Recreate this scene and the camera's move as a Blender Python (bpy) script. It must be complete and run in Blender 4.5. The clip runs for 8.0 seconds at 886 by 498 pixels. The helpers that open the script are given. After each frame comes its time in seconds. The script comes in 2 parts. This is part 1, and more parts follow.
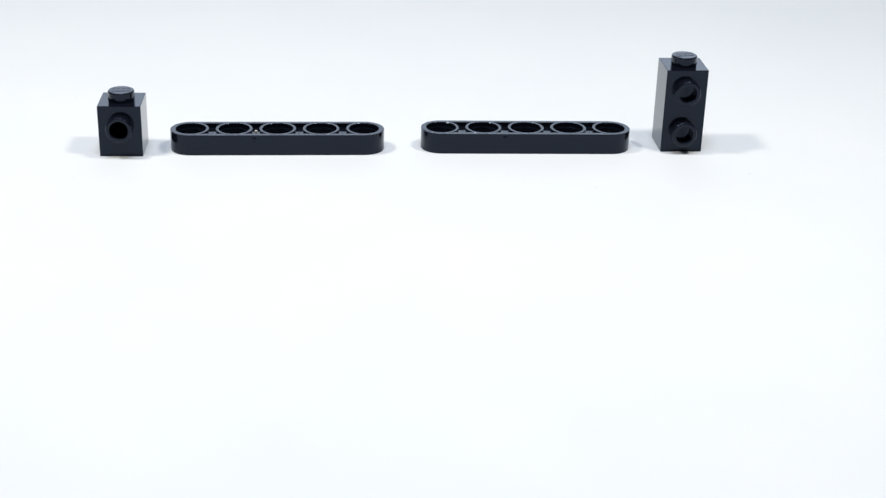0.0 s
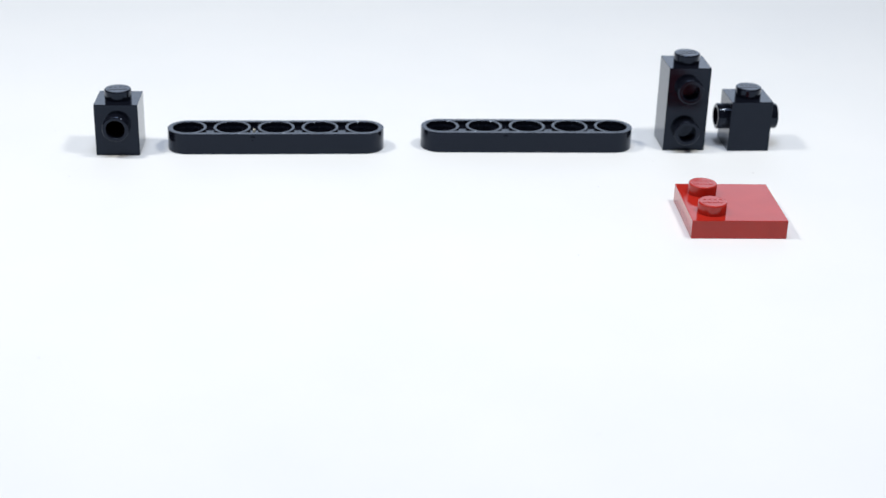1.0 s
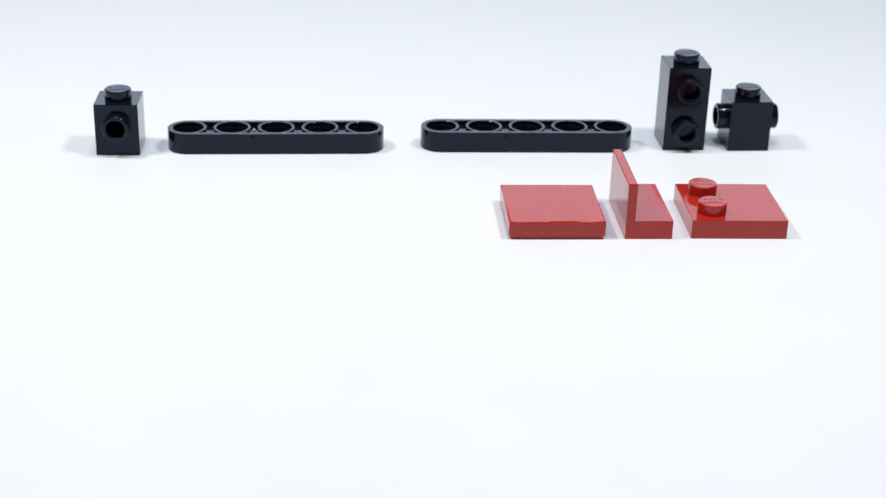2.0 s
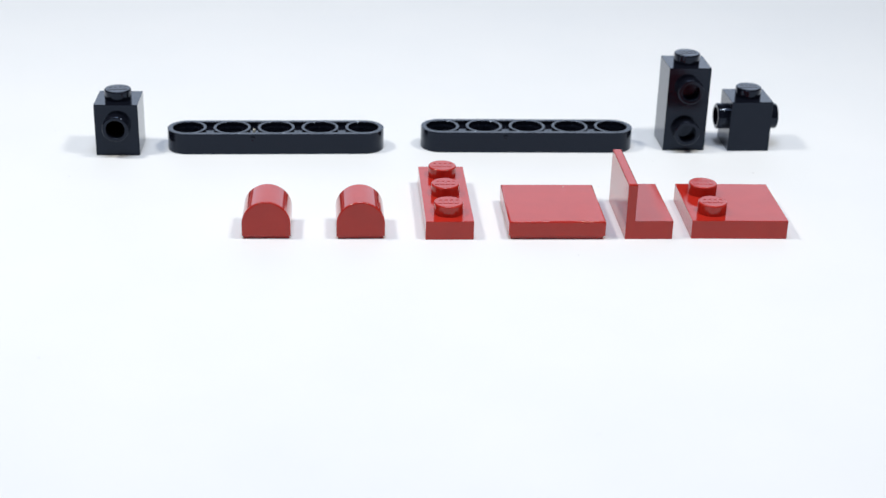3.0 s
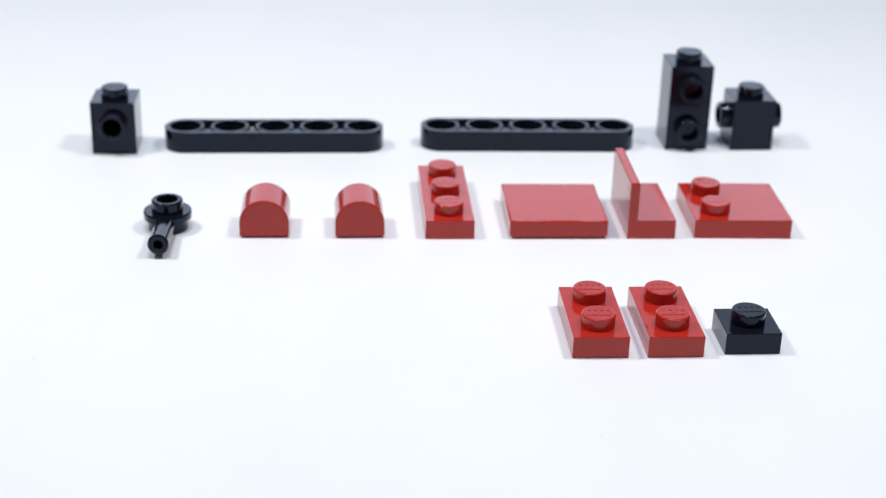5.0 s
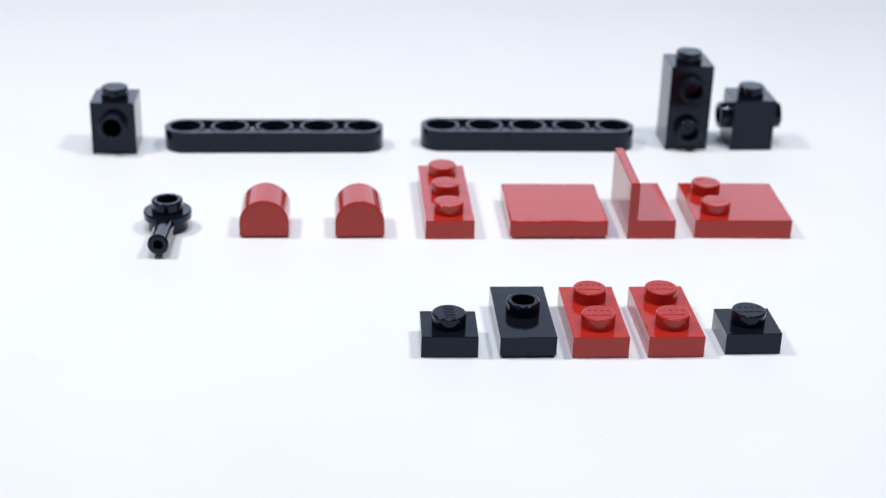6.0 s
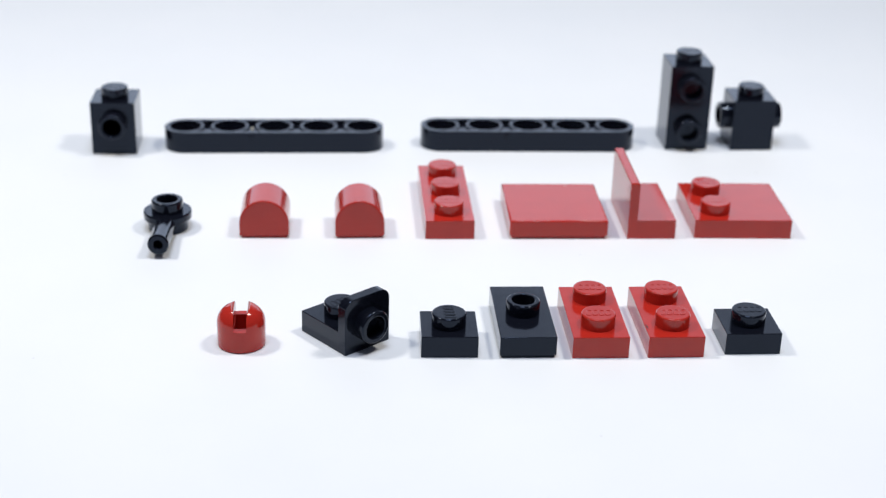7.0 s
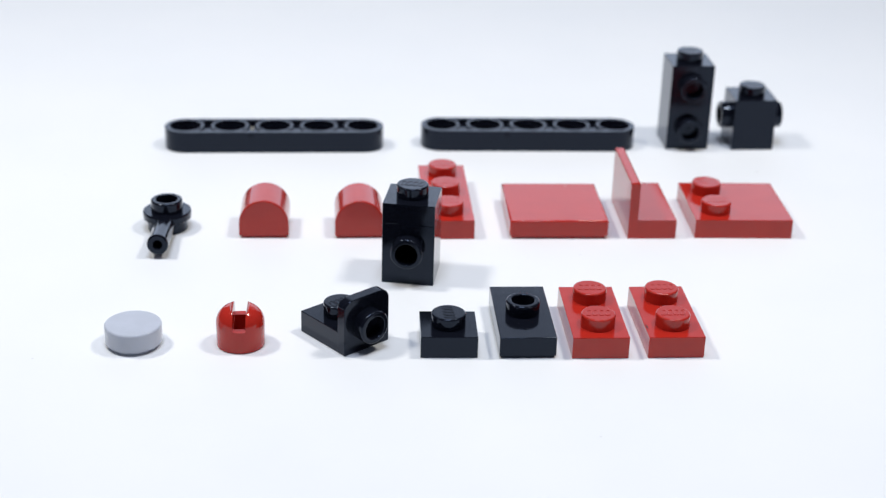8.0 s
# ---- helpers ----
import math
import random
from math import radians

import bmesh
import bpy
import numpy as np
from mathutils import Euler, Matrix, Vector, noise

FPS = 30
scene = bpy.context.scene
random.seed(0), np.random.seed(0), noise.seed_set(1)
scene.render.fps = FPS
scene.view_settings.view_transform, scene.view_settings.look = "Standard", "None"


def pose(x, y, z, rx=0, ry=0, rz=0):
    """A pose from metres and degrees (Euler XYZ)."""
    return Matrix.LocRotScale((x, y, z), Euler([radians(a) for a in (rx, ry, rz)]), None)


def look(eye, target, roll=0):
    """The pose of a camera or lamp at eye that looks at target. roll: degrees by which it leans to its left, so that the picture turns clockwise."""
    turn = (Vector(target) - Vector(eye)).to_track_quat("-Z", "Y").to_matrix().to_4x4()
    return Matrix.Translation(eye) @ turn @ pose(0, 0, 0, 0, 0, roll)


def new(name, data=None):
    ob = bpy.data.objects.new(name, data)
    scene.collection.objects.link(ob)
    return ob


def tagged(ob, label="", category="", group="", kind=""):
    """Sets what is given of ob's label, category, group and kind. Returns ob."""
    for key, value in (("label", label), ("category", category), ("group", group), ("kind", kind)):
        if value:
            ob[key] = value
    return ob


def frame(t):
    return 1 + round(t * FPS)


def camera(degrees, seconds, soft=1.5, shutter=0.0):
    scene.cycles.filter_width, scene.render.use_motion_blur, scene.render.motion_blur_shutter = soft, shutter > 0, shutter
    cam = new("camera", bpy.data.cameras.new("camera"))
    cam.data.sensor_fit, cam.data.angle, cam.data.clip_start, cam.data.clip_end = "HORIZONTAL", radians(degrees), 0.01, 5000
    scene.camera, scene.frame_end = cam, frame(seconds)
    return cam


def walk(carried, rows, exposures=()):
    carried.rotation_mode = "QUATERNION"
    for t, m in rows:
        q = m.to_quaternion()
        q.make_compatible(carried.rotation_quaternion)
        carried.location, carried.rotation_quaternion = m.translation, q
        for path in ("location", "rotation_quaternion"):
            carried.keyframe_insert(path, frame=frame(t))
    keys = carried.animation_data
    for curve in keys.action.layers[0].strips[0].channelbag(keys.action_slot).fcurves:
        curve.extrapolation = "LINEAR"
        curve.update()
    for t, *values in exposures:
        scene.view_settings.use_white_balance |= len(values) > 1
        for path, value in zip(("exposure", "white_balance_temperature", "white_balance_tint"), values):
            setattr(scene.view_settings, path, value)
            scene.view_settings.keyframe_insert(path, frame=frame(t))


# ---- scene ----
# Building-toy parts laid out in three rows on a white table. Lengths of the parts are in millimetres, MM turns them into metres.
MM = 0.001
GROW = 1.009  # the moulded parts run slightly over their nominal size


def eye_pose(x, y, z, pitch, yaw, roll):
    return pose(x * MM, y * MM, z * MM, 90 + pitch, 0, yaw) @ pose(0, 0, 0, 0, 0, roll)


cam = camera(32.0, 8.0, soft=1.35)
EYE_A = eye_pose(0.125, -235.73, 104.776, -24.681, 0.018, 1.707)
EYE_B = eye_pose(0.0, -232.84, 104.0, -24.787, 0.0, 1.684)
EYE_C = eye_pose(-0.256, -230.421, 102.355, -24.691, -0.06, 1.752)
EYE_D = eye_pose(0.187, -229.95, 102.334, -24.735, 0.052, 1.697)
walk(cam, [(0.0, EYE_A), (0.5333, EYE_A), (0.5667, EYE_B), (3.9333, EYE_B), (3.9667, EYE_C), (7.7333, EYE_C), (7.7667, EYE_D), (8.0, EYE_D)],
     exposures=[(0.0, 0.0, 6560, 8), (0.5333, 0.0, 6560, 8), (0.5667, -0.01, 6500, 8.5), (3.9333, -0.03, 6450, 9), (3.9667, -0.03, 6410, 10.5), (8.0, -0.045, 6390, 10.5)])

# The lens is open enough to blur the rows it is not focused on; it is refocused as each new row is begun.
focus = new("focus_point")
cam.data.dof.use_dof, cam.data.dof.focus_object, cam.data.dof.aperture_fstop = True, focus, 27.0

# ---- light: a dim bluish surround, two small lamps over the table, an added soft overhead fill and two added wide dim area lights behind, the upper one dimmer ----
world = bpy.data.worlds.new("studio_surround")
scene.world = world
world.use_nodes = True
world.node_tree.nodes["Background"].inputs[0].default_value = (0.60, 0.70, 1.0, 1)
world.node_tree.nodes["Background"].inputs[1].default_value = 0.08


def studio_lamp(name, eye, target, watts, wide, high, colour):
    data = bpy.data.lights.new(name, "AREA")
    data.shape, data.size, data.size_y, data.energy, data.color = "RECTANGLE", wide, high, watts, colour
    ob = new(name, data)
    ob.matrix_world = look(eye, target)
    return ob


studio_lamp("side_lamp", (-0.19, -0.005, 0.31), (-0.03, 0.02, 0), 0.56, 0.042, 0.042, (1.0, 0.965, 0.89))
studio_lamp("side_lamp", (0.125, -0.012, 0.28), (-0.03, 0.02, 0), 0.395, 0.042, 0.042, (1.0, 0.965, 0.89))
# Overhead lamp is added fill that lightens the side lamps' shadows.
studio_lamp("overhead_fill", (-0.02, -0.10, 0.66), (-0.02, 0.12, 0), 2.55, 0.22, 0.22, (0.76, 0.84, 1.0))
# Unseen area lamps, added so that glossy top faces have brightness to reflect.
studio_lamp("rear_reflection_fill", (0.0, 1.0, 0.24), (0, 0, 0.0), 2.2, 1.3, 0.42, (0.74, 0.84, 1.0))
studio_lamp("rear_reflection_fill", (0.0, 1.0, 0.66), (0, 0, 0.0), 0.95, 1.3, 0.40, (0.74, 0.84, 1.0))


# ---- materials ----
def nodes_of(name):
    m = bpy.data.materials.new(name)
    m.use_nodes = True
    t = m.node_tree
    return m, t, t.nodes["Principled BSDF"]


def noise_node(t, coord, scale, detail=3.0, rough=0.55):
    n = t.nodes.new("ShaderNodeTexNoise")
    n.inputs["Scale"].default_value, n.inputs["Detail"].default_value, n.inputs["Roughness"].default_value = scale, detail, rough
    t.links.new(coord, n.inputs["Vector"])
    return n.outputs["Fac"]


def ramp_node(t, fac, a, b, ca, cb):
    r = t.nodes.new("ShaderNodeValToRGB")
    r.color_ramp.elements[0].position, r.color_ramp.elements[1].position = a, b
    r.color_ramp.elements[0].color, r.color_ramp.elements[1].color = (*ca, 1), (*cb, 1)
    t.links.new(fac, r.inputs[0])
    return r.outputs[0]


def range_node(t, fac, lo, hi, a=0.3, b=0.7):
    r = t.nodes.new("ShaderNodeMapRange")
    for k, v in zip((1, 2, 3, 4), (a, b, lo, hi)):
        r.inputs[k].default_value = v
    t.links.new(fac, r.inputs[0])
    return r.outputs[0]


def plastic(name, colour, dust, gloss=(0.07, 0.15), dusty=0.0, level=0.36, rise=0.5, tint=(1, 1, 1)):
    """Glossy moulded plastic: faint mottling, smears in the gloss, a slight waviness and sparse specks of dust."""
    m, t, p = nodes_of(name)
    c = t.nodes.new("ShaderNodeTexCoord").outputs["Object"]
    info = t.nodes.new("ShaderNodeObjectInfo")
    shift = t.nodes.new("ShaderNodeVectorMath")
    shift.operation = "ADD"
    t.links.new(c, shift.inputs[0])
    t.links.new(info.outputs["Random"], shift.inputs[1])
    c = shift.outputs[0]
    dark = tuple(0.9 * v for v in colour)
    base = ramp_node(t, noise_node(t, c, 260), 0.3, 0.7, dark, colour)
    specks = range_node(t, noise_node(t, c, 5200, 1.0, 0.4), 0.0, 1.0, 0.80 - dusty, 0.86 - dusty)
    mix = t.nodes.new("ShaderNodeMix")
    mix.data_type = "RGBA"
    t.links.new(specks, mix.inputs["Factor"])
    t.links.new(base, mix.inputs["A"])
    mix.inputs["B"].default_value = (*dust, 1)
    t.links.new(mix.outputs["Result"], p.inputs["Base Color"])
    t.links.new(range_node(t, noise_node(t, c, 420, 5.0, 0.65), *gloss), p.inputs["Roughness"])
    p.inputs["IOR"].default_value = 1.53
    facing = t.nodes.new("ShaderNodeLayerWeight")
    facing.inputs[0].default_value = 0.5
    t.links.new(range_node(t, facing.outputs["Facing"], level, 1.0, rise, 0.82), p.inputs["Specular IOR Level"])
    p.inputs["Specular Tint"].default_value = (*tint, 1)
    t.links.new(range_node(t, facing.outputs["Facing"], 0.0, 0.25, 0.68, 0.86), p.inputs["Coat Weight"])
    p.inputs["Coat Roughness"].default_value = 0.04
    bump = t.nodes.new("ShaderNodeBump")
    bump.inputs["Strength"].default_value, bump.inputs["Distance"].default_value = 0.12, 0.00004
    t.links.new(noise_node(t, c, 900, 4.0), bump.inputs["Height"])
    t.links.new(bump.outputs[0], p.inputs["Normal"])
    return m


RED = plastic("red_plastic", (0.46, 0.023, 0.014), (0.58, 0.16, 0.13), level=0.42, rise=0.48)
BLACK = plastic("black_plastic", (0.0055, 0.0065, 0.011), (0.1, 0.1, 0.11), dusty=0.01, level=0.32, rise=0.4, tint=(0.6, 0.74, 1.0))
GREY = plastic("light_grey_plastic", (0.50, 0.53, 0.605), (0.65, 0.67, 0.69))


def table_white():
    m, t, p = nodes_of("white_laminate")
    c = t.nodes.new("ShaderNodeTexCoord").outputs["Object"]
    base = ramp_node(t, noise_node(t, c, 30, 5.0), 0.3, 0.7, (0.785, 0.795, 0.8), (0.81, 0.815, 0.815))
    specks = range_node(t, noise_node(t, c, 900, 0.0), 0.0, 1.0, 0.885, 0.93)
    mix = t.nodes.new("ShaderNodeMix")
    mix.data_type = "RGBA"
    t.links.new(specks, mix.inputs["Factor"])
    t.links.new(base, mix.inputs["A"])
    mix.inputs["B"].default_value = (0.68, 0.68, 0.68, 1)
    t.links.new(mix.outputs["Result"], p.inputs["Base Color"])
    t.links.new(range_node(t, noise_node(t, c, 60, 4.0), 0.55, 0.7), p.inputs["Roughness"])
    p.inputs["Specular IOR Level"].default_value = 0.25
    bump = t.nodes.new("ShaderNodeBump")
    bump.inputs["Strength"].default_value, bump.inputs["Distance"].default_value = 0.1, 0.00005
    t.links.new(noise_node(t, c, 1500, 2.0), bump.inputs["Height"])
    t.links.new(bump.outputs[0], p.inputs["Normal"])
    return m


def matt(name, a, b, scale, rough):
    m, t, p = nodes_of(name)
    c = t.nodes.new("ShaderNodeTexCoord").outputs["Object"]
    t.links.new(ramp_node(t, noise_node(t, c, scale, 5.0), 0.3, 0.7, a, b), p.inputs["Base Color"])
    p.inputs["Roughness"].default_value = rough
    return m


WHITE = table_white()
FLECK = matt("pale_lint", (0.62, 0.58, 0.45), (0.78, 0.75, 0.65), 3000, 0.9)
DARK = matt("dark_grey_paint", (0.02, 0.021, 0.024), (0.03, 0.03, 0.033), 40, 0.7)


# ---- mesh helpers, in millimetres ----
def bevel_sharp(bm, offset, segments=2, keep=None):
    edges = [e for e in bm.edges if len(e.link_faces) == 2 and e.calc_face_angle(0) > 0.6 and (keep is None or keep(e))]
    bmesh.ops.bevel(bm, geom=edges, offset=offset, segments=segments, profile=0.5, affect="EDGES", clamp_overlap=True)


def box_mesh(x0, x1, y0, y1, z0, z1, bevel=0.08, hollow=0.0, wall=1.3):
    """A moulded block; hollow: the depth of the cavity in its underside."""
    bm = bmesh.new()
    bmesh.ops.create_cube(bm, size=1)
    for v in bm.verts:
        v.co = Vector(((x0 + x1) / 2 + v.co.x * (x1 - x0), (y0 + y1) / 2 + v.co.y * (y1 - y0), (z0 + z1) / 2 + v.co.z * (z1 - z0)))
    if bevel:
        bevel_sharp(bm, bevel)
    if hollow:
        bm.normal_update()
        under = min((f for f in bm.faces if f.normal.z < -0.99), key=lambda f: -f.calc_area())
        bmesh.ops.inset_individual(bm, faces=[under], thickness=wall - bevel)
        out = bmesh.ops.extrude_discrete_faces(bm, faces=[under])["faces"]
        for f in out:
            for v in f.verts:
                v.co.z += hollow
    return bm


def lathe(profile, steps=40, close=True):
    """A turned body round z from (radius, height) pairs, listed from the axis or from the inside; a radius of 0 closes it."""
    bm = bmesh.new()
    rings = []
    for r, z in profile:
        if r < 1e-6:
            rings.append([bm.verts.new((0, 0, z))])
        else:
            rings.append([bm.verts.new((r * math.cos(2 * math.pi * k / steps), r * math.sin(2 * math.pi * k / steps), z)) for k in range(steps)])
    pairs = list(zip(rings, rings[1:]))
    if close:
        pairs.append((rings[-1], rings[0]))
    for a, b in pairs:
        for k in range(steps):
            n = (k + 1) % steps
            if len(a) == 1 and len(b) == 1:
                continue
            if len(a) == 1:
                bm.faces.new((a[0], b[k], b[n]))
            elif len(b) == 1:
                bm.faces.new((a[k], a[n], b[0]))
            else:
                bm.faces.new((a[k], a[n], b[n], b[k]))
    bmesh.ops.recalc_face_normals(bm, faces=bm.faces)
    return bm


def arc(cx, cz, r, a0, a1, n):
    return [(cx + r * math.cos(radians(a0 + (a1 - a0) * k / n)), cz + r * math.sin(radians(a0 + (a1 - a0) * k / n))) for k in range(n + 1)]


def prism(outline, holes, z0, z1, bevel=0.0):
    """A flat plate of that outline, with round or other holes through it."""
    bm = bmesh.new()
    low, high = [], []
    for loop in (outline, *holes):
        a = [bm.verts.new((x, y, z0)) for x, y in loop]
        b = [bm.verts.new((x, y, z1)) for x, y in loop]
        ea = [bm.edges.new((a[k], a[(k + 1) % len(a)])) for k in range(len(a))]
        eb = [bm.edges.new((b[k], b[(k + 1) % len(b)])) for k in range(len(b))]
        low += ea
        high += eb
        for k in range(len(a)):
            n = (k + 1) % len(a)
            bm.faces.new((a[k], a[n], b[n], b[k]))
    if holes:
        bmesh.ops.triangle_fill(bm, edges=low, use_beauty=True)
        bmesh.ops.triangle_fill(bm, edges=high, use_beauty=True)
    else:
        bmesh.ops.contextual_create(bm, geom=low)
        bmesh.ops.contextual_create(bm, geom=high)
    bmesh.ops.recalc_face_normals(bm, faces=bm.faces)
    if bevel:
        bevel_sharp(bm, bevel)
    return bm


def joined(*bms):
    """One bmesh out of several."""
    out = bms[0]
    for bm in bms[1:]:
        me = bpy.data.meshes.new("tmp")
        bm.to_mesh(me)
        bm.free()
        out.from_mesh(me)
        bpy.data.meshes.remove(me)
    return out


def moved(bm, m):
    bmesh.ops.transform(bm, matrix=m, verts=bm.verts)
    return bm


def cut(bm, tool):
    """bm with the closed body tool taken out of it."""
    obs = []
    for b in (bm, tool):
        me = bpy.data.meshes.new("blank")
        b.to_mesh(me)
        b.free()
        obs.append(new("blank", me))
    mod = obs[0].modifiers.new("cut", "BOOLEAN")
    mod.operation, mod.solver, mod.object = "DIFFERENCE", "EXACT", obs[1]
    me = bpy.data.meshes.new_from_object(obs[0].evaluated_get(bpy.context.evaluated_depsgraph_get()))
    out = bmesh.new()
    out.from_mesh(me)
    for ob in obs:
        data = ob.data
        bpy.data.objects.remove(ob)
        bpy.data.meshes.remove(data)
    bpy.data.meshes.remove(me)
    return out


def ring_points(cx, cy, r, n):
    return [(cx + r * math.cos(2 * math.pi * k / n), cy + r * math.sin(2 * math.pi * k / n)) for k in range(n)]


def finish(bm, name, material):
    me = bpy.data.meshes.new(name)
    bmesh.ops.scale(bm, vec=(MM * GROW, MM * GROW, MM * GROW), verts=bm.verts)
    bm.normal_update()
    for f in bm.faces:
        f.smooth = max(abs(c) for c in f.normal) < 0.9999  # flat sides stay flat beside their rounded edges
    for e in bm.edges:
        if len(e.link_faces) == 2:
            turn = e.calc_face_angle(0)
            a, b = sorted(f.calc_area() for f in e.link_faces)
            e.smooth = turn < 0.2 or (turn < 0.62 and b < 5 * a)
    bm.to_mesh(me)
    bm.free()
    me.materials.append(material)
    return me


def part(name, bm, material, parent, label="", at=None):
    ob = new(name, finish(bm, name, material))
    ob.parent = parent
    if at is not None:
        ob.matrix_basis = at
    return tagged(ob, label)


def thing(name, label, category, group=""):
    return tagged(new(name), label, category, group)


def place(x, y, z=0.0, turn=0.0):
    return pose(x * MM, y * MM, z * MM, 0, 0, turn)


def at_mm(x, y, z, rx=0, ry=0, rz=0):
    k = MM * GROW
    return pose(x * k, y * k, z * k, rx, ry, rz)


# ---- parts shared by the pieces ----
STUD_R, STUD_H = 2.4, 1.82


def solid_stud_mesh():
    return lathe([(0, -0.05), (STUD_R, -0.05), (STUD_R, STUD_H - 0.26), *arc(STUD_R - 0.26, STUD_H - 0.26, 0.26, 12, 90, 7), (0, STUD_H)])


def open_stud_mesh(height=STUD_H, inner=1.62, depth=1.6):
    b = 0.28
    return lathe([(0, -0.05), (STUD_R, -0.05), (STUD_R, height - b), *arc(STUD_R - b, height - b, b, 15, 90, 4),
                  *arc(inner + 0.12, height - 0.12, 0.12, 90, 180, 3), (inner, height - depth), (0, height - depth)])


def oval(cx, w, h, n=16):
    """A rounded rectangle round (cx, 0), half as wide as w and as high as h."""
    pts = []
    for k in range(n):
        c, d = math.cos(2 * math.pi * k / n), math.sin(2 * math.pi * k / n)
        pts.append((cx + w * math.copysign(abs(c) ** 0.45, c), h * math.copysign(abs(d) ** 0.45, d)))
    return pts


def mark_mesh():
    """Raised moulded mark on top of a stud: four plain slanted rounded frames in a row."""
    bms = []
    for k in range(4):
        x, w, h, t = -1.32 + 0.88 * k, 0.41, 0.82, 0.17
        bm = prism(oval(x, w, h), [oval(x, w - t, h - t)], STUD_H - 0.07, STUD_H + 0.06, 0.03)
        for v in bm.verts:
            v.co.x += 0.15 * v.co.y
        bms.append(bm)
    return joined(*bms)


def tube_stud_mesh():
    b, h, r = 0.28, STUD_H, 1.66
    return lathe([(r, -0.05), (STUD_R, -0.05), (STUD_R, h - b), *arc(STUD_R - b, h - b, b, 15, 90, 4), *arc(r + 0.12, h - 0.12, 0.12, 90, 180, 3)])


SHARED = {}


def shared(name, make, material, parent, at, label=""):
    """A part whose mesh is built once for each material and used again."""
    key = (name, material.name)
    if key not in SHARED:
        SHARED[key] = finish(make(), name, material)
    ob = new(name, SHARED[key])
    ob.parent, ob.matrix_basis = parent, at
    return tagged(ob, label)


def add_stud(parent, material, x, y, z, turn=0.0):
    stud = shared("stud", solid_stud_mesh, material, parent, at_mm(x, y, z))
    shared("raised_mark", mark_mesh, material, stud, at_mm(0, 0, 0, 0, 0, turn))
    return stud


def add_open_stud(parent, material, m, label="hollow round stud"):
    return shared("open_stud", open_stud_mesh, material, parent, m, label)


def plate(name, label, nx, ny, material, studs, group="", turn=0.0):
    ob = thing(name, label, "toy plate", group)
    w, d = (8 * nx - 0.2) / 2, (8 * ny - 0.2) / 2
    part("body", box_mesh(-w, w, -d, d, 0, 3.2, 0.08, 2.1), material, ob)
    for x, y in studs:
        add_stud(ob, material, x, y, 3.2, turn)
    return ob


def stud_brick(name, label, height, sides, turn=0.0, through_wall=True):
    """A one-by-one brick with a stud on top and hollow studs on its faces; sides: (face, height). through_wall: the studs open into the brick."""
    ob = thing(name, label, "toy brick")
    body = box_mesh(-3.9, 3.9, -3.9, 3.9, 0, height, 0.08, height - 1.2)
    spots = []
    for face, z in sides:
        m = {"front": (0, -3.9, z, 90, 0, 0), "left": (-3.9, 0, z, 0, -90, 0), "right": (3.9, 0, z, 0, 90, 0)}[face]
        spots.append(at_mm(*m))
        if through_wall:
            body = cut(body, moved(lathe([(0, -2.2), (1.66, -2.2), (1.66, 1), (0, 1)], 40), pose(*m)))
    part("body", body, BLACK, ob)
    add_stud(ob, BLACK, 0, 0, height, turn)
    for m in spots:
        if through_wall:
            shared("tube_stud", tube_stud_mesh, BLACK, ob, m, "hollow round stud on the side")
        else:
            stud = add_open_stud(ob, BLACK, m, "hollow round stud on the side")
            shared("raised_mark", mark_mesh, BLACK, stud, at_mm(0, 0, STUD_H - 1.6 - 0.6 * STUD_H, 0, 0, 90) @ Matrix.Scale(0.6, 4))
    return ob


def stadium(half, r, n=18):
    pts = [(half + r * math.cos(a), r * math.sin(a)) for a in np.linspace(-math.pi / 2, math.pi / 2, n)]
    return pts + [(-half + r * math.cos(a), r * math.sin(a)) for a in np.linspace(math.pi / 2, 1.5 * math.pi, n)]


def beam(label):
    """A thin five-hole beam: outer wall, a collar round each hole, and a recessed web between them."""
    ob = thing("flat_beam", label, "toy beam", "five-hole beams")
    part("outer_wall", prism(stadium(16, 3.7), [stadium(16, 2.72)], 0, 3.9, 0.06), BLACK, ob)
    part("web", prism(stadium(16, 3.2), [ring_points(8 * k - 16, 0, 2.45, 28) for k in range(5)], 1.0, 3.05), BLACK, ob)
    for k in range(5):
        bm = lathe([(2.85, 0.05), (3.36, 0.05), (3.38, 0.08), (3.38, 3.9), (3.36, 3.92), (2.89, 3.92), (2.85, 3.88), (2.85, 3.1), (2.8, 3.02), (2.46, 3.0), (2.42, 2.95), (2.42, 0.9), (2.85, 0.8)], 40)
        part("collar", bm, BLACK, ob, at=at_mm(8 * k - 16, 0, 0))
    for k in range(4):
        part("ejector_mark", lathe([(0, 0), (0.42, 0), (0.42, 0.16), (0.3, 0.22), (0, 0.12)], 16), BLACK, ob, at=at_mm(8 * k - 12, -1.2, 3.05))
    part("moulding_mark", lathe([(0, 0), (0.5, 0), (0.5, 0.06), (0.34, 0.12), (0, 0.02)], 20), BLACK, ob, "small round moulding scar", at_mm(-4.2, -3.7, 3.0, 90, 0, 0))
    return ob


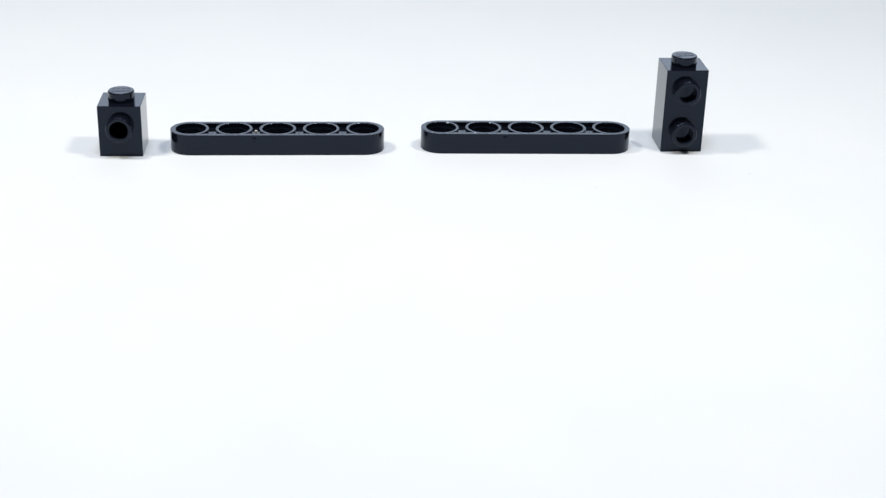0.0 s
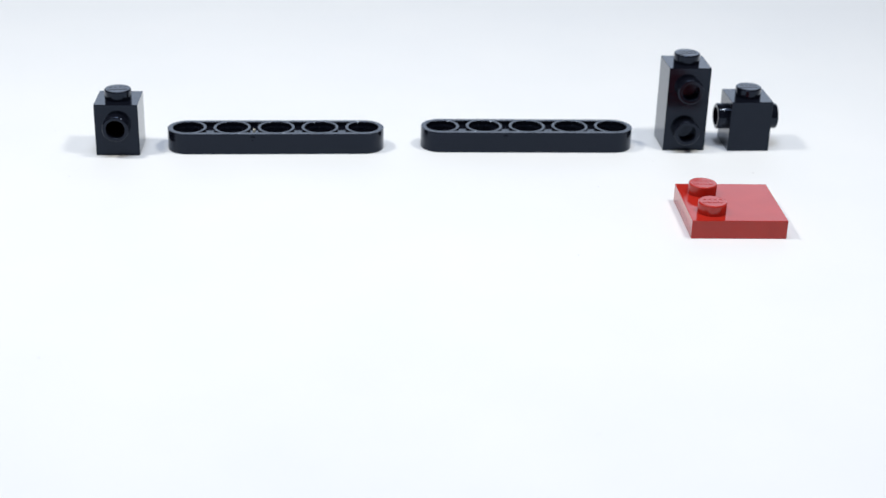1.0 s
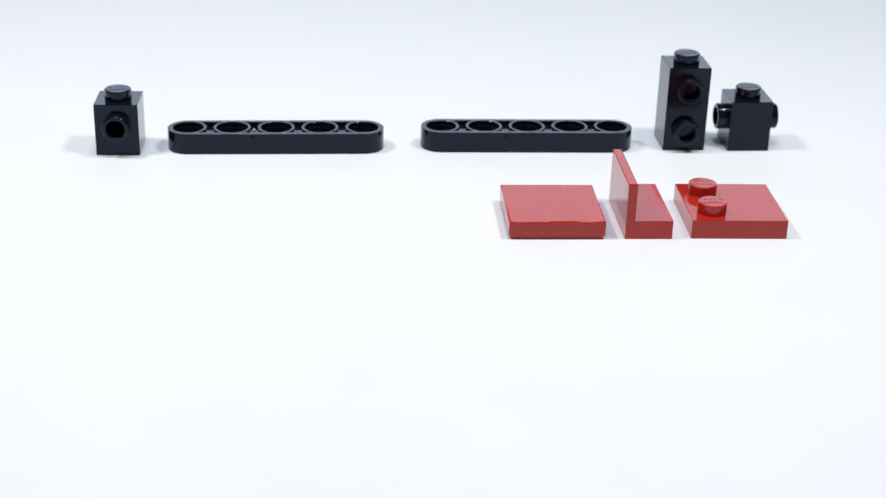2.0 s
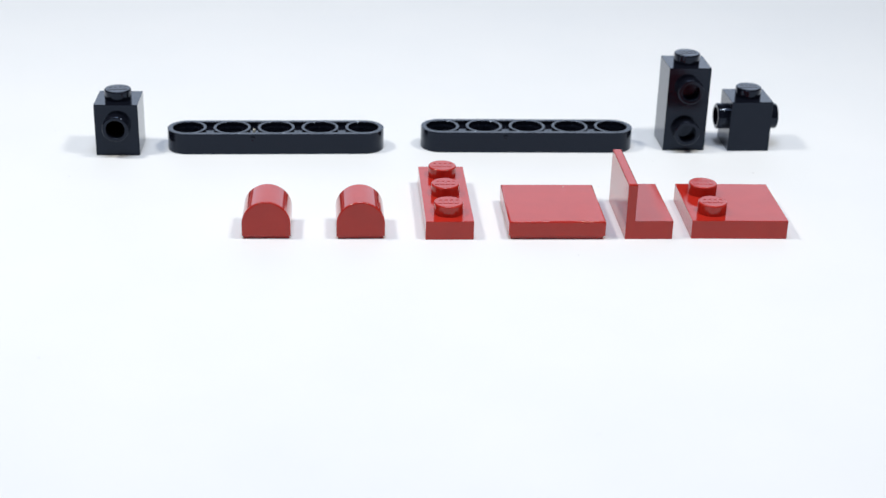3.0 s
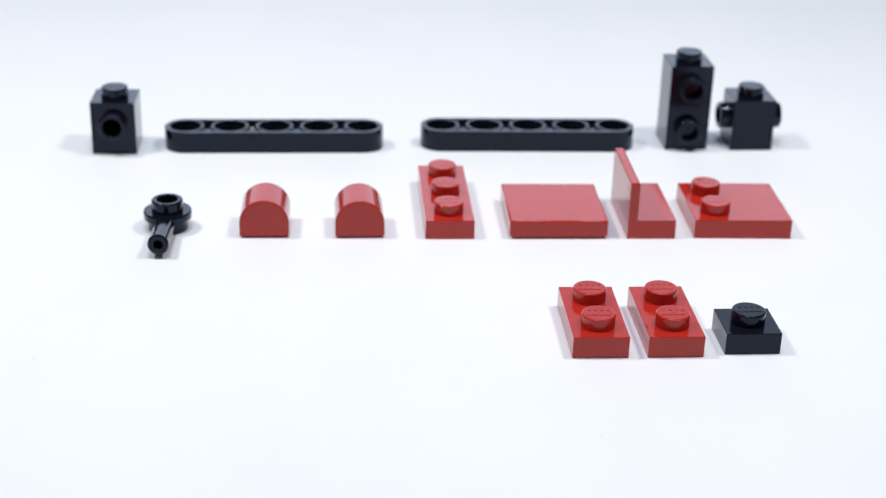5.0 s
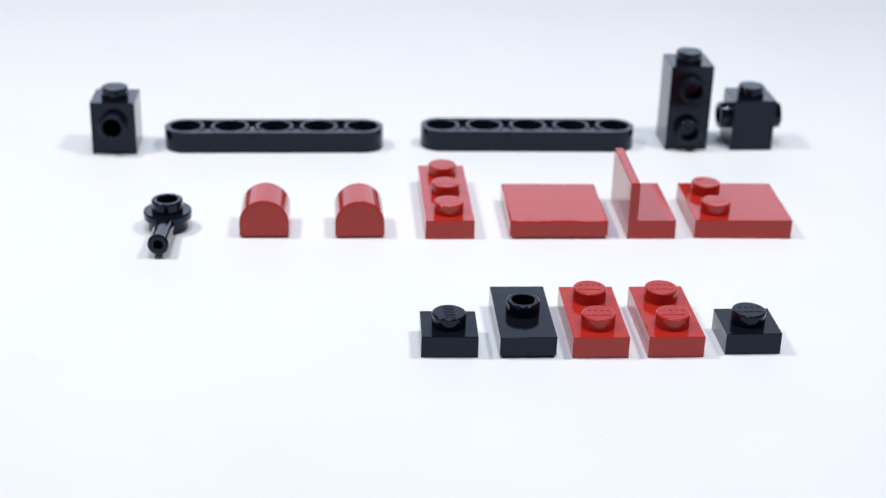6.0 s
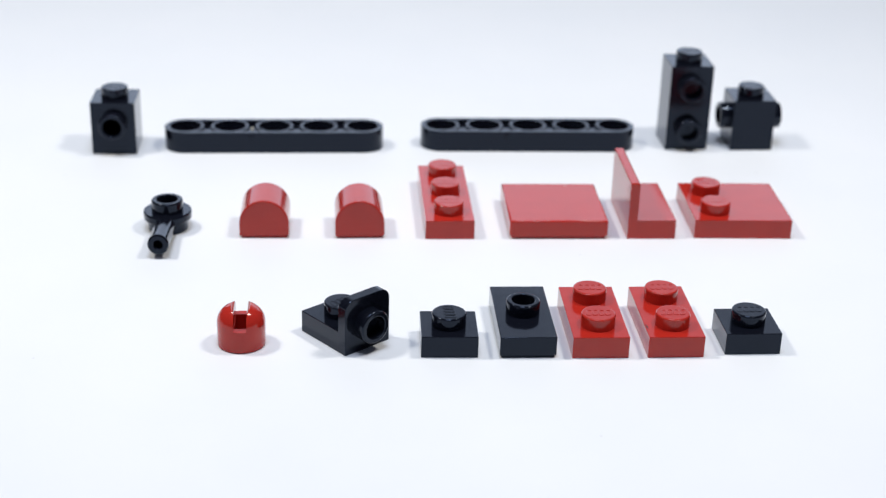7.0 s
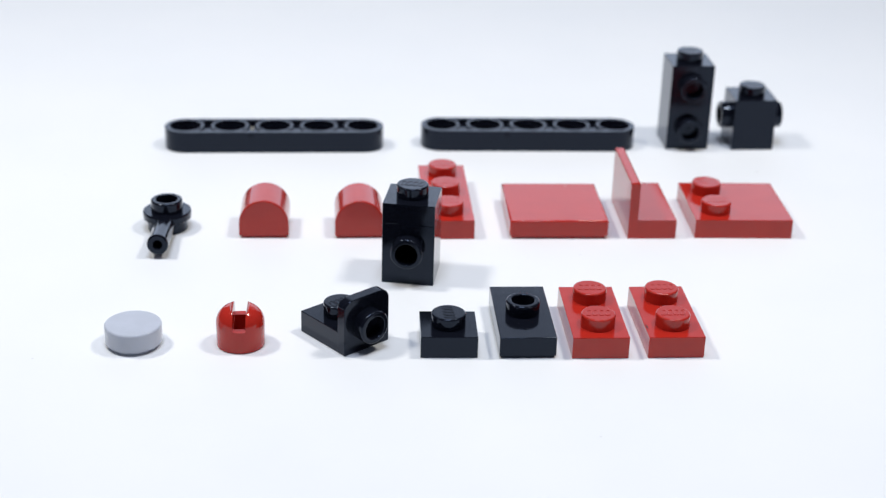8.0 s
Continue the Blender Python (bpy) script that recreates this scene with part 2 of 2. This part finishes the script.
def curved_brick(label):
    ob = thing("curved_brick", label, "toy brick", "curved bricks")
    pts = [(-3.9, 0.45), (3.9, 0.45), *arc(0, 2.5, 3.9, 0, 180, 28)]
    bm = prism(pts, [], -3.9, 3.9)
    ends = [e for e in bm.edges if abs(abs(e.verts[0].co.z) - 3.9) < 1e-4 and abs(abs(e.verts[1].co.z) - 3.9) < 1e-4 and e.verts[0].co.z * e.verts[1].co.z > 0]
    bmesh.ops.bevel(bm, geom=ends, offset=0.22, segments=3, profile=0.5, affect="EDGES")
    part("body", moved(bm, pose(0, 0, 0, 90, 0, 0)), RED, ob)
    part("foot", box_mesh(-3.58, 3.58, -3.58, 3.58, 0, 0.5, 0.04), RED, ob)
    return ob


def panel_piece():
    ob = thing("corner_panel", "red L-shaped panel with an upright wall on a flat base", "toy panel")
    base = box_mesh(-2.41, 3.9, -7.9, 7.9, 0, 3.2, 0)
    bevel_sharp(base, 0.09, 2, lambda e: max(v.co.x for v in e.verts) > 0 and min(v.co.x for v in e.verts) > 0)
    part("base", base, RED, ob)
    wall = box_mesh(-3.9, -2.4, -7.9, 7.9, 0, 9.6, 0)
    bevel_sharp(wall, 0.24, 3, lambda e: min(v.co.z for v in e.verts) > 9)
    part("upright_wall", wall, RED, ob)
    return ob


def handle_plate():
    ob = thing("round_plate_with_handle", "black round plate with a bar handle and hollow stud", "toy plate")
    part("flange", lathe([(0, 1.9), (3.65, 1.9), (3.8, 2.05), (3.83, 2.95), (3.77, 3.12), (3.62, 3.2), (0, 3.2)], 48), BLACK, ob)
    part("foot", lathe([(2.3, 0), (3.1, 0), (3.15, 0.1), (3.15, 2.0), (2.3, 2.0)], 40), BLACK, ob)
    add_open_stud(ob, BLACK, at_mm(0, 0, 3.2) @ Matrix.Diagonal((1.04, 1.04, 1.0, 1)))
    bar = lathe([(0, 0), (1.64, 0), (1.64, 9.25), (1.56, 9.43), (1.4, 9.5), (0.78, 9.5), (0.7, 9.42), (0.7, 6.5), (0, 6.5)], 32)
    part("bar_handle", bar, BLACK, ob, "round bar handle with a hollow tip", at_mm(0, -2.4, 1.72, 86, 0, 0))
    return ob


def slotted_cap():
    ob = thing("slotted_cap", "small red domed cylinder cap with a slot across its top", "toy cap")
    dome = [(3.33 * math.cos(a), 3.3 + 2.8 * math.sin(a) ** 0.92) for a in np.linspace(0.12, math.pi / 2 - 0.03, 14)]
    solid = lathe([(0, 0), (3.1, 0), (3.3, 0.15), (3.33, 3.3), *dome, (0, 6.1)], 56)
    slot = [(-0.88, 3.3), (0.88, 3.3), *arc(1.58, 5.1, 0.7, 180, 125, 5), (1.9, 7), (-1.9, 7), *arc(-1.58, 5.1, 0.7, 55, 0, 5)]
    solid = cut(solid, moved(prism(slot, [], -5, 5), pose(0, 0, 0, 90, 0, 0)))
    part("body", cut(solid, box_mesh(-0.86, 0.86, -2.2, 2.2, 0.8, 5, 0)), RED, ob)
    return ob


def bracket_piece():
    ob = thing("bracket", "black angle bracket with a hollow stud on its upright", "toy bracket")
    part("base", box_mesh(-3.88, 3.88, -4.7, 4.85, 0, 3.2, 0.08, 2.0), BLACK, ob)
    r = 1.5
    pts = [(-3.9, 0), (3.9, 0), *arc(3.9 - r, 8.1 - r, r, 0, 90, 8), *arc(-3.9 + r, 8.1 - r, r, 90, 180, 8)]
    bm = moved(prism(pts, [], 0, 1.6, 0.09), pose(0, 0, 0, 90, 0, 0))
    part("upright_plate", bm, BLACK, ob, at=at_mm(0, -3.26, 0.0))
    add_stud(ob, BLACK, 0, 0.85, 3.2, 180)
    add_open_stud(ob, BLACK, at_mm(0, -4.85, 3.85, 90, 0, 0), "hollow round stud facing outward")
    return ob


def round_tile():
    ob = thing("round_tile", "light grey round flat tile with a recessed lower rim", "toy tile")
    part("disc", lathe([(0, 0.6), (3.85, 0.6), (3.9, 0.66), (3.9, 2.85), *arc(3.6, 2.9, 0.3, 12, 90, 5), (0, 3.2)], 56), GREY, ob)
    part("lower_rim", lathe([(2.6, 0), (3.38, 0), (3.38, 0.65), (2.6, 0.65)], 48), GREY, ob)
    return ob


def square_tile():
    ob = thing("flat_tile", "red smooth square tile with a groove round its foot", "toy tile")
    part("slab", box_mesh(-7.9, 7.9, -7.9, 7.9, 0.5, 3.2, 0.27), RED, ob)
    part("foot", box_mesh(-7.55, 7.55, -7.55, 7.55, 0, 0.6, 0.04), RED, ob)
    part("moulding_mark", lathe([(0, 0), (0.42, 0), (0.42, 0.03), (0.3, 0.05), (0, 0.01)], 20), RED, ob, "small round moulding scar", at_mm(0.2, -7.9, 1.85, 90, 0, 0))
    part("dust_speck", box_mesh(-0.11, 0.12, -0.09, 0.1, 0, 0.08, 0.03), FLECK, ob, "tiny pale dust speck", at_mm(2.7, 6.6, 3.19))
    return ob


def jumper_plate():
    ob = thing("jumper_plate", "black one-by-two plate with one hollow centre stud", "toy plate")
    part("slab", box_mesh(-3.9, 3.9, -7.9, 7.9, 0.4, 3.2, 0.08), BLACK, ob)
    part("foot", box_mesh(-3.68, 3.68, -7.68, 7.68, 0, 0.6, 0.04), BLACK, ob)
    add_open_stud(ob, BLACK, at_mm(0, 0, 3.2))
    return ob


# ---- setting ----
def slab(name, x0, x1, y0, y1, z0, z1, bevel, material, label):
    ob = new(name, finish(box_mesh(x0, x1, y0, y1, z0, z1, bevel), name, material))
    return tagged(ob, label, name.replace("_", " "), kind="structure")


slab("tabletop", -420, 420, -400, 420, -24, 0, 2, WHITE, "smooth matt white laminate tabletop")
# Unseen dark strip, added to draw a dark horizon line in the gloss.
slab("reflection_strip", -420, 420, 422, 434, -24, 38, 1, DARK, "added dark grey strip along the table's far edge, for reflections")

# ---- the parts on the table ----
eye_brick = stud_brick("stud_brick", "black one-by-one brick with one hollow side stud", 9.6, [("front", 5.6)], 8)
tall_brick = stud_brick("tall_stud_brick", "tall black one-by-one brick with two hollow side studs", 16.0, [("front", 12.0), ("front", 4.0)], 12, False)
twin_brick = stud_brick("twin_stud_brick", "black one-by-one brick with hollow studs on opposite sides", 9.6, [("left", 5.6), ("right", 5.6)], 2)
beam_one = beam("thin black five-hole beam lying flat, dusty in one recess")
beam_two = beam("thin black five-hole beam lying flat, clean")
half_plate = plate("half_stud_plate", "red two-by-two plate with studs along one edge only", 2, 2, RED, [(-4, -4), (-4, 4)])
corner_panel = panel_piece()
flat_tile = square_tile()
three_plate = plate("three_stud_plate", "red one-by-three plate with three studs", 1, 3, RED, [(0, -8), (0, 0), (0, 8)])
arch_one = curved_brick("red brick with a half-round top beside the three-stud plate")
arch_two = curved_brick("red brick with a half-round top beside the handle plate")
bar_plate = handle_plate()
end_plate = plate("small_plate", "black one-by-one plate with one stud beside a red plate", 1, 1, BLACK, [(0, 0)], "one-by-one black plates")
red_plate_one = plate("two_stud_plate", "red one-by-two plate beside the small black plate", 1, 2, RED, [(0, -4), (0, 4)], "red two-stud plates")
red_plate_two = plate("two_stud_plate", "red one-by-two plate beside the black jumper plate", 1, 2, RED, [(0, -4), (0, 4)], "red two-stud plates", 180)
for k, (y, w) in enumerate(((-4.3, 0.09), (-4.75, 0.13), (-5.15, 0.07))):
    part("edge_nick", box_mesh(-w, w, -0.17, 0.17, 0, 0.03, 0.01), DARK, red_plate_one, "tiny dark nick on the plate edge", at_mm(-3.72 + 0.05 * k, y, 3.19))
jumper = jumper_plate()
mid_plate = plate("small_plate", "black one-by-one plate between bracket and jumper plate", 1, 1, BLACK, [(0, 0)], "one-by-one black plates", 95)
bracket = bracket_piece()
cap = slotted_cap()
grey_tile = round_tile()


fleck = box_mesh(-0.2, 0.22, -0.25, 0.22, 0, 0.95, 0.1)
for v in fleck.verts:
    v.co += 0.1 * noise.noise_vector(v.co * 3.0)
lint = tagged(new("lint_fleck", finish(fleck, "lint_fleck", FLECK)), "tiny pale lint fleck in the recess of a beam", "lint")


def motions():
    """Stop motion: each piece waits on the near part of the table, then stands in its row from one picture to the next."""
    still = [(tall_brick, place(44.31, 43.77, 0, 5.39)), (beam_one, place(-31.47, 35.39, 0, 5.07)), (beam_two, place(15.02, 39.95, 0, 4.21)),
             (lint, place(-31.47, 35.39, 0, 5.07) @ place(-4.0, -1.2, 3.05))]
    walk(focus, [(0.0, place(0, 40)), (0.5333, place(0, 40)), (0.5667, place(0, 3)), (3.9333, place(0, 3)), (3.9667, place(0, -39)), (8.0, place(0, -39))])
    for ob, m in still:
        walk(ob, [(0.0, m), (8.0, m)])
    arrivals = [
        (twin_brick, 0.1667, place(56.56, 44.44, 0, 5.33)),
        (half_plate, 0.5667, place(48.23, 7.75, 0, 3.37)),
        (corner_panel, 1.0667, place(33.05, 6.56, 0, 4.42)),
        (flat_tile, 1.5667, place(18.01, 5.25, 0, 4.22)),
        (three_plate, 2.0667, place(0.07, 8.0, 0, 4.56)),
        (arch_one, 2.5333, place(-13.76, -0.83, 0, 5.36)),
        (arch_two, 2.9667, place(-28.87, -1.85, 0, 3.89)),
        (bar_plate, 3.4667, place(-44.45, -2.75, 0, 2.6)),
        (red_plate_one, 4.4667, place(32.0, -33.61, 0, 4.97)),
        (red_plate_two, 4.9667, place(21.56, -34.45, 0, 4.36)),
        (jumper, 5.4667, place(11.49, -35.04, 0, 4.52)),
        (mid_plate, 5.8667, place(1.06, -39.63, 0, 3.37)),
        (bracket, 6.3667, place(-13.48, -37.82, 0, 43.0)),
        (cap, 6.7667, place(-27.62, -41.05, 0, 4.0)),
        (grey_tile, 7.2667, place(-42.25, -42.1, 0, 0)),
    ]
    for k, (ob, t, m) in enumerate(arrivals):
        wait = place(-75 + 30 * (k % 6), -140 - 40 * (k // 6), 0, 4)
        walk(ob, [(0.0, wait), (t - 1 / FPS, wait), (t, m), (8.0, m)])
    wait = place(105, -140, 0, 4)
    spot = place(43.25, -36.0, 0, 5.1)
    walk(end_plate, [(0.0, wait), (3.9333, wait), (3.9667, spot), (7.7333, spot), (7.7667, place(-4.79, -16.9, 9.70, -6.4)), (8.0, place(-4.79, -16.9, 9.70, -6.4))])
    first, last = place(-59.78, 32.74, 0, 3.5), place(-4.79, -16.9, 0, -6.4)
    walk(eye_brick, [(0.0, first), (7.7333, first), (7.7667, last), (8.0, last)])


motions()
